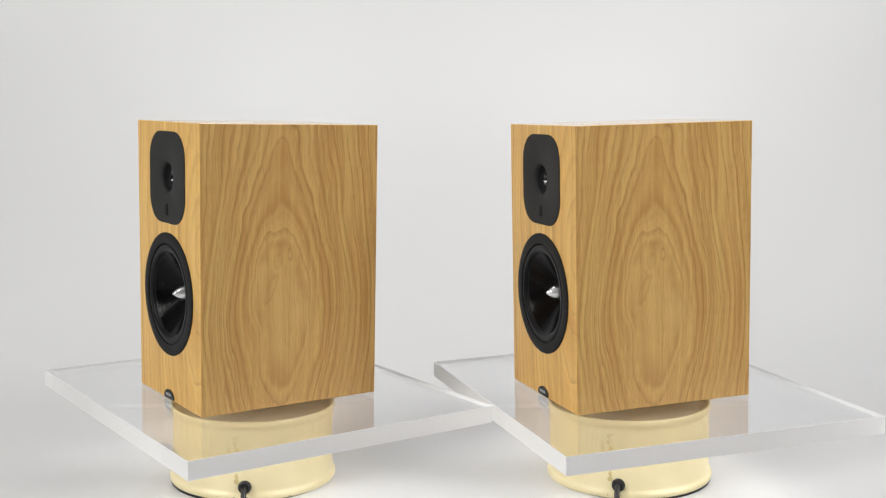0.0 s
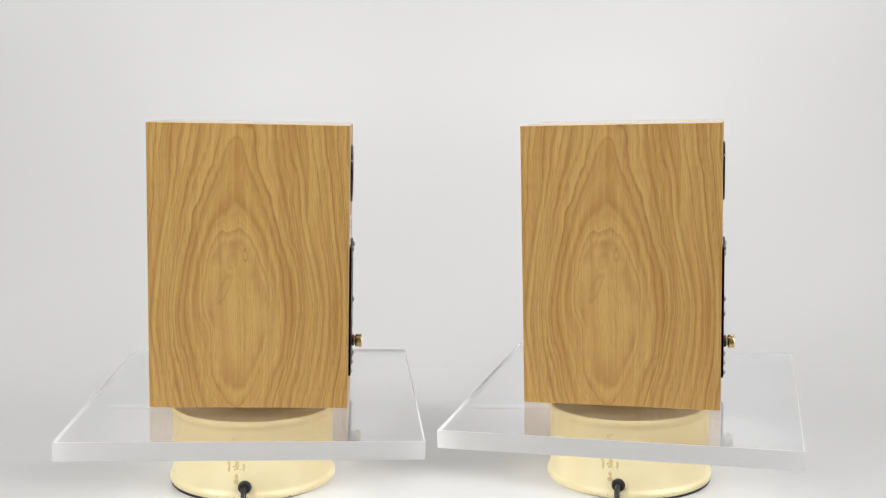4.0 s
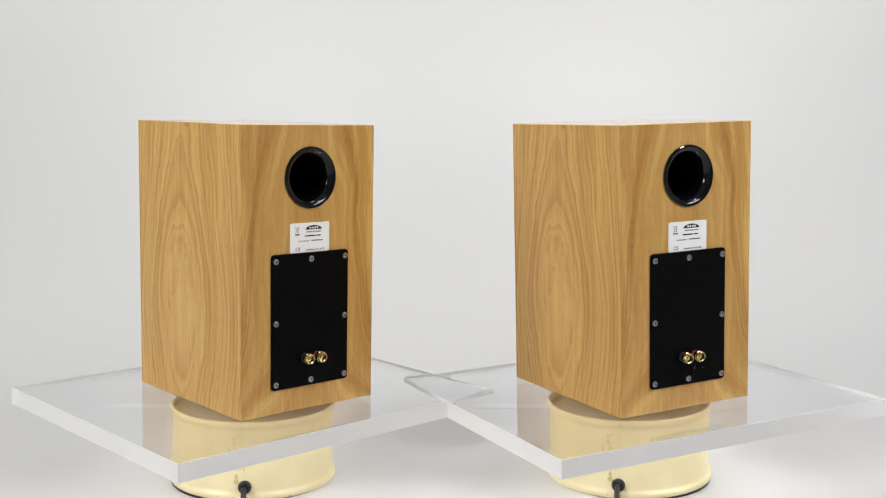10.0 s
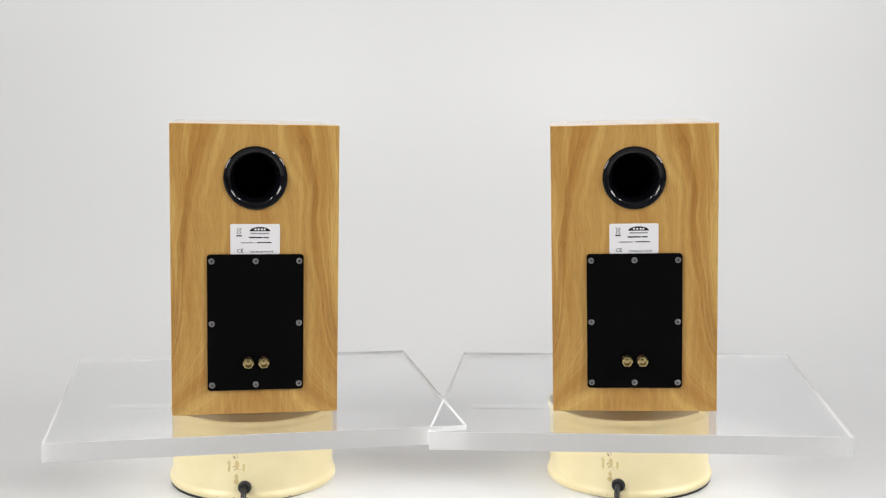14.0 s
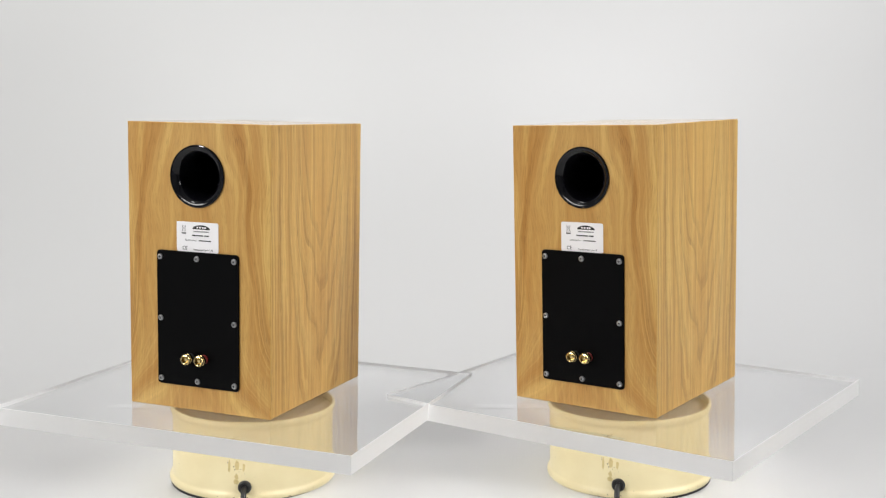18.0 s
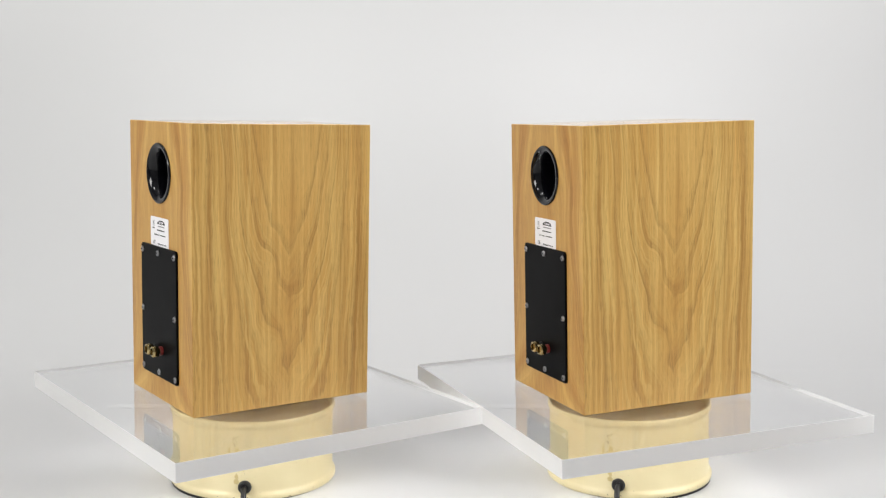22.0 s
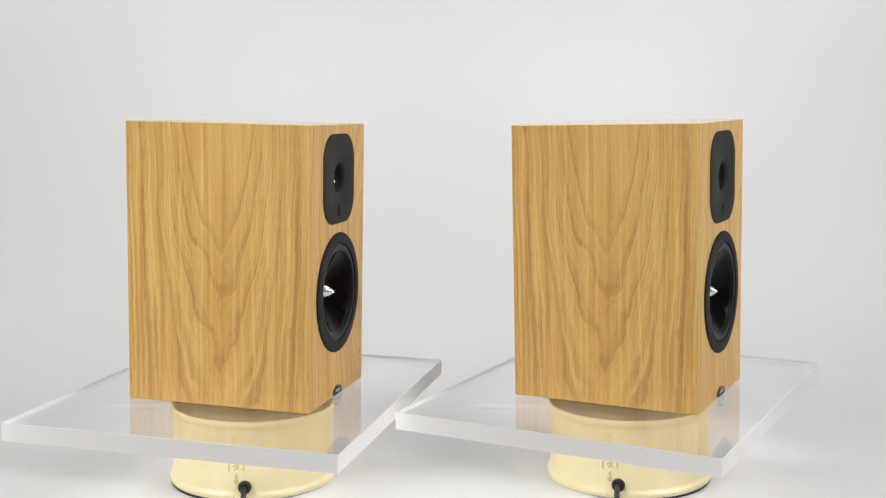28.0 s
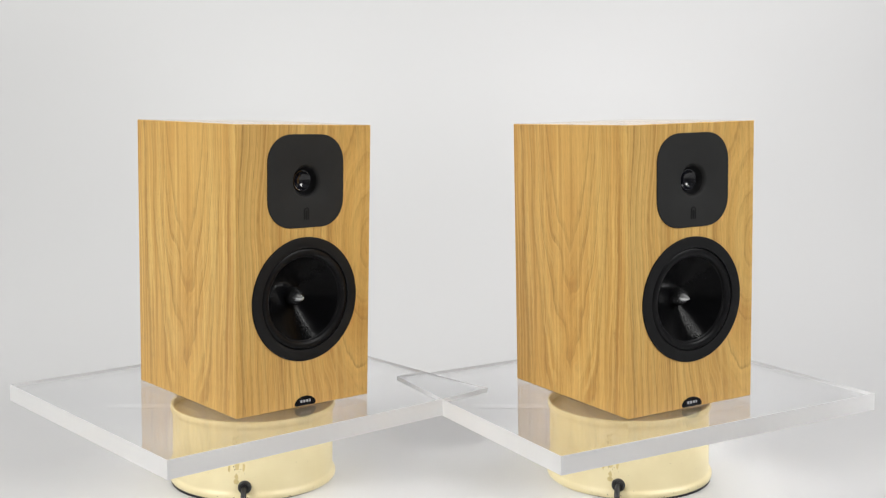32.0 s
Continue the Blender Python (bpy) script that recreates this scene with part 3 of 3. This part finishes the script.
def screw(m, parent):
    """A pan head; a dark cross laid on top paints the shade of its slots."""
    bm = lathe([(0.0040, 0.0), (0.0039, 0.0010), (0.0032, 0.0018), (0.0020, 0.0021), (0, 0.0021)], m, 20)
    sc = part("screw", bm, STEEL, parent, "steel cross-head screw")
    sc_bm = outline_prism(rounded(0.0036, 0.0008, 0.0002, 0, 0, 1), 0.00225, m)
    merge(sc_bm, outline_prism(rounded(0.0008, 0.0036, 0.0002, 0, 0, 1), 0.0023, m))
    part_below = new("recess_shade", finish("recess_shade", sc_bm, DARK, False))
    # one level below the plate holds the screw; the dark cross is joined to the head
    me = sc.data
    j = bmesh.new()
    j.from_mesh(me)
    n0 = len(j.faces)
    j.from_mesh(part_below.data)
    j.faces.ensure_lookup_table()
    me.materials.append(DARK)
    for f in j.faces[n0:]:
        f.material_index = 1
    j.to_mesh(me)
    j.free()
    bpy.data.objects.remove(part_below)
    return sc


def post(m, ring_mat, parent):
    """A gold-plated binding post: collar, knurled nut with a lobed edge, hollow end."""
    bm = bmesh.new()
    prof = [(0.0045, 0.0), (0.0045, 0.0052), (0.0066, 0.0056), (0.0074, 0.0062), (0.0076, 0.0070), (0.0076, 0.0100), (0.0068, 0.0104), (0.0068, 0.0112), (0.0076, 0.0116), (0.0076, 0.0132), (0.0070, 0.0142), (0.0052, 0.0148), (0.0048, 0.0146), (0.0046, 0.0080), (0.0, 0.0080)]
    seg = 48
    rings = []
    for r, h in prof:
        row = []
        for i in range(seg):
            t = 2 * math.pi * i / seg
            k = 1 - 0.07 * (0.5 - 0.5 * math.cos(6 * t)) if r > 0.0065 else 1
            row.append(bm.verts.new(m @ Vector((r * k * math.cos(t), r * k * math.sin(t), h))) if r > 0 else None)
        rings.append(row)
    for a, b in zip(rings, rings[1:]):
        if b[0] is None:
            bm.faces.new(a)
            continue
        for i in range(seg):
            j = (i + 1) % seg
            bm.faces.new((a[i], a[j], b[j], b[i]))
    bp = part("binding_post", bm, GOLD, parent, "gold-plated binding post")
    part("collar", lathe([(0.0062, 0.0), (0.0062, 0.0030), (0.0056, 0.0036), (0.0045, 0.0036)], m, 32), ring_mat, bp,
         "red insulating collar" if ring_mat is RED else "black insulating collar")
    part("pin", lathe([(0.0022, 0.0080), (0.0022, 0.0122), (0.0, 0.0125)], m, 20), GOLD, bp)


# ---- turntable plate and drum ----
PLATE_X, PLATE_Y, PLATE_T = 0.5216, 0.4478, 0.0238


def acrylic_plate():
    """One thick slab: polished faces, sawn and flame-polished sides that are a touch rougher."""
    pl = thing("acrylic_plate", "thick clear acrylic plate with pale edges on a cream drum", "turntable plate", "turntable plates")
    x, y = PLATE_X / 2, PLATE_Y / 2
    sheet = part("sheet", box(-x, x, -y, y, -PLATE_T, 0.0, 0.0007, 2), ACRYLIC, pl, "clear polished acrylic", False)
    sheet.data.materials.append(SAWN)
    for f in sheet.data.polygons:
        f.material_index = 1 if abs(f.normal.z) < 0.95 else 0
    sheet.visible_shadow = False
    return pl


def drum():
    dr = thing("turntable_base", "cream enamelled round turntable drum with a black cable grommet", "turntable", "turntable drums")
    h = 0.0925
    body = part("drum_wall", lathe([(0.0, -0.003), (0.1150, -0.003), (0.1150, 0.0012), (0.1172, 0.0018), (0.1182, 0.0040), (0.1182, 0.0075), (0.1172, 0.0098), (0.1152, 0.0112), (0.1144, 0.0125),
                               (0.1140, 0.0150), (0.1136, 0.0760), (0.1139, 0.0800), (0.1152, 0.0830), (0.1166, 0.0855), (0.1168, h - 0.0030), (0.1162, h - 0.0008), (0.1150, h),
                               (0.1125, h - 0.0008), (0.1112, h - 0.0030), (0.1108, h - 0.0110)], Matrix(), 128), CREAM, dr, "cream enamelled drum with rolled rims")
    part("top_disc", lathe([(0.1109, h - 0.0095), (0.0, h - 0.0085)], Matrix(), 64), DISC, dr, "drum top disc, its colour darkened for the shade under the loudspeaker")
    part("hub", lathe([(0.0, h - 0.0085), (0.030, h - 0.0085), (0.030, 0.1036), (0.029, 0.1045), (0.0, 0.1045)], Matrix(), 48), STEEL, dr, "steel hub under the plate")
    # added black ring: paints the shade in the gap at the floor
    part("gap_shade_ring", lathe([(0.1150, -0.0029), (0.1163, -0.0029), (0.1163, 0.0012), (0.1150, 0.0012)], Matrix(), 96), CABLE_BLACK, dr, "black ring painting the shaded gap between drum and floor")
    out = pose(0, 0, 0, 0, 0, -6.4) @ pose(0, -0.1135, 0.0200, 90, 0, 0)
    part("grommet", lathe([(0.0090, -0.002), (0.0092, 0.0020), (0.0087, 0.0042), (0.0075, 0.0052), (0.0052, 0.0054), (0.0046, 0.0040), (0.0, 0.0040)], out, 36), CABLE_BLACK, dr, "round black cable grommet")
    # glue residue, scratches and a screw beside the grommet
    rng = random.Random(7)

    def blot(deg, z, w, h, mat, n=9):
        a = math.radians(-90 + deg)
        m = pose(0.1136 * math.cos(a), 0.1136 * math.sin(a), z, 90, 0, math.degrees(a) + 90)
        pts = [(w * rng.uniform(0.55, 1.0) * math.cos(t), h * rng.uniform(0.55, 1.0) * math.sin(t)) for t in [2 * math.pi * i / n for i in range(n)]]
        part("residue", outline_prism(pts, 0.0003, m), mat, body, smooth=False)

    for deg, z, w, h in ((-17.0, 0.048, 0.0022, 0.0130), (-11.5, 0.050, 0.0040, 0.0100), (-7.0, 0.047, 0.0026, 0.0070), (-12.0, 0.034, 0.0034, 0.0048)):
        blot(deg, z, w, h, STAIN, 14)
    for k in range(22):
        blot(-12.8 + rng.gauss(0, 1.5), rng.uniform(0.044, 0.075), rng.uniform(0.0004, 0.0013), rng.uniform(0.0006, 0.0024), SMUDGE)
    for k in range(8):
        blot(rng.uniform(-18.5, -6.0), rng.uniform(0.032, 0.062), rng.uniform(0.0003, 0.0007), rng.uniform(0.0005, 0.0014), SMUDGE)
    for k in range(16):
        a = math.radians(rng.uniform(-178, -2))
        m = pose(0.1181 * math.cos(a), 0.1181 * math.sin(a), rng.uniform(0.0030, 0.0072), 90, 0, math.degrees(a) + 90)
        w, h = rng.uniform(0.0005, 0.0018), rng.uniform(0.0003, 0.0008)
        pts = [(w * rng.uniform(0.5, 1.0) * math.cos(t), h * rng.uniform(0.5, 1.0) * math.sin(t)) for t in [2 * math.pi * i / 8 for i in range(8)]]
        part("paint_chip", outline_prism(pts, 0.0003, m), SMUDGE, body, smooth=False)
    for k in range(5):
        a = math.radians(rng.uniform(-150, -30))
        m = pose(0.1137 * math.cos(a), 0.1137 * math.sin(a), rng.uniform(0.0760, 0.0795), 90, 0, math.degrees(a) + 90)
        w, h = rng.uniform(0.0010, 0.0042), rng.uniform(0.0004, 0.0013)
        pts = [(w * rng.uniform(0.5, 1.0) * math.cos(t), h * rng.uniform(0.5, 1.0) * math.sin(t)) for t in [2 * math.pi * i / 8 for i in range(8)]]
        part("rim_stain", outline_prism(pts, 0.0003, m), STAIN if k % 3 else SMUDGE, body, smooth=False)
    a = math.radians(-90 - 12.2)
    m = pose(0.1137 * math.cos(a), 0.1137 * math.sin(a), 0.0275, 90, 0, math.degrees(a) + 90)
    part("screw", lathe([(0.0036, 0.0), (0.0036, 0.0006), (0.0028, 0.0010), (0.0012, 0.0006), (0.0, 0.0006)], m, 20), STAIN, dr, "dull paint-covered screw")
    return dr


def cable(axis_x, axis_y, lean, facing):
    """From the grommet down to the floor and forwards."""
    m = pose(axis_x, axis_y, 0, 0, lean, 0) @ pose(0, 0, 0, 0, 0, facing - 6.4)
    pts = [(0, -0.1165, 0.0200), (0, -0.1225, 0.0197), (0, -0.1275, 0.0175), (0, -0.1305, 0.0130), (0.0005, -0.1335, 0.0085), (0.001, -0.1400, 0.0052), (0.002, -0.155, 0.0040), (0.004, -0.20, 0.0040),
           (0.010, -0.32, 0.0040), (0.005, -0.55, 0.0040), (-0.02, -0.9, 0.0040)]
    world_pts = []
    for p in pts:
        q = m @ Vector(p)
        world_pts.append((q.x, q.y, max(q.z, 0.0040)))
    ob = new("power_cable", finish("power_cable", tube(world_pts, 0.0038), CABLE_BLACK))
    return tagged(ob, "black round power cable plugged into the turntable drum", "cable", "power cables")


AXES = ((-0.2756, 1.5695, 1.171, -0.579), (0.2713, 1.5773, -1.343, -0.271))
FACING = (9.95, -9.76)
BASES = [pose(x, y, 0, 0, lean, 0) @ pose(0, 0, 0, tilt, 0, 0) for x, y, lean, tilt in AXES]
PLATE_AT = (pose(0.0005, 0.0075, 0.1284, 0, 0, 1.22), pose(0.0004, 0.0098, 0.1284, 0, 0, -1.26))
SPEAKER_AT = (pose(0.0014, 0.0052, 0.1287), pose(0.0005, -0.0018, 0.1287))

drum_one = drum()
drum_one.matrix_basis = BASES[0] @ pose(0, 0, 0, 0, 0, FACING[0])
copy_thing(drum_one, BASES[1] @ pose(0, 0, 0, 0, 0, FACING[1]))
plate_one = acrylic_plate()
plate_two = copy_thing(plate_one, BASES[1])
speaker_one = loudspeaker()
speaker_two = copy_thing(speaker_one, BASES[1])
for (x, y, lean, _), facing in zip(AXES, FACING):
    cable(x, y, lean, facing)


def floor_tape(x):
    """A strip of white tape on the floor behind the drum."""
    bm = box(-0.125, 0.125, -0.012, 0.012, 0.0, 0.0006, 0.0002, 1)
    ob = new("tape_strip", finish("tape_strip", bm, WHITE_TAPE))
    ob.matrix_basis = pose(x, 1.86, 0.0002)
    tagged(ob, "white tape strip stuck on the studio floor", "tape", "tape strips")


floor_tape(-0.45)
floor_tape(0.175)

# the turn of each table, degrees at seconds
SECONDS = (0, 1, 2, 3, 6, 7, 8, 9, 10, 11, 12, 13, 14, 17, 18, 19, 20, 21, 22, 23, 24, 25, 28, 29, 30, 31, 32)
TURN_ONE = (-54.7, -62.6, -70.6, -78.6, -103.0, -111.6, -120.4, -129.0, -137.2, -145.1, -152.9, -160.8, -168.7, -193.0, -201.2, -209.6, -218.0, -226.4, -234.6, -242.8, -251.1, -259.5, -284.6, -293.0, -301.4, -309.8, -318.2)
TURN_TWO = (-71.0, -79.3, -87.7, -96.1, -120.1, -128.0, -136.1, -144.3, -152.5, -160.7, -168.9, -177.1, -185.6, -208.7, -216.5, -224.3, -232.3, -240.4, -248.7, -257.3, -266.4, -275.4, -299.0, -306.7, -314.6, -322.6, -330.8)


def motions():
    for k, (turns, plate, speaker) in enumerate(((TURN_ONE, plate_one, speaker_one), (TURN_TWO, plate_two, speaker_two))):
        rows = [(t, BASES[k] @ pose(0, 0, 0, 0, 0, a)) for t, a in zip(SECONDS, turns)]
        walk(plate, [(t, m @ PLATE_AT[k]) for t, m in rows])
        walk(speaker, [(t, m @ SPEAKER_AT[k]) for t, m in rows])


motions()
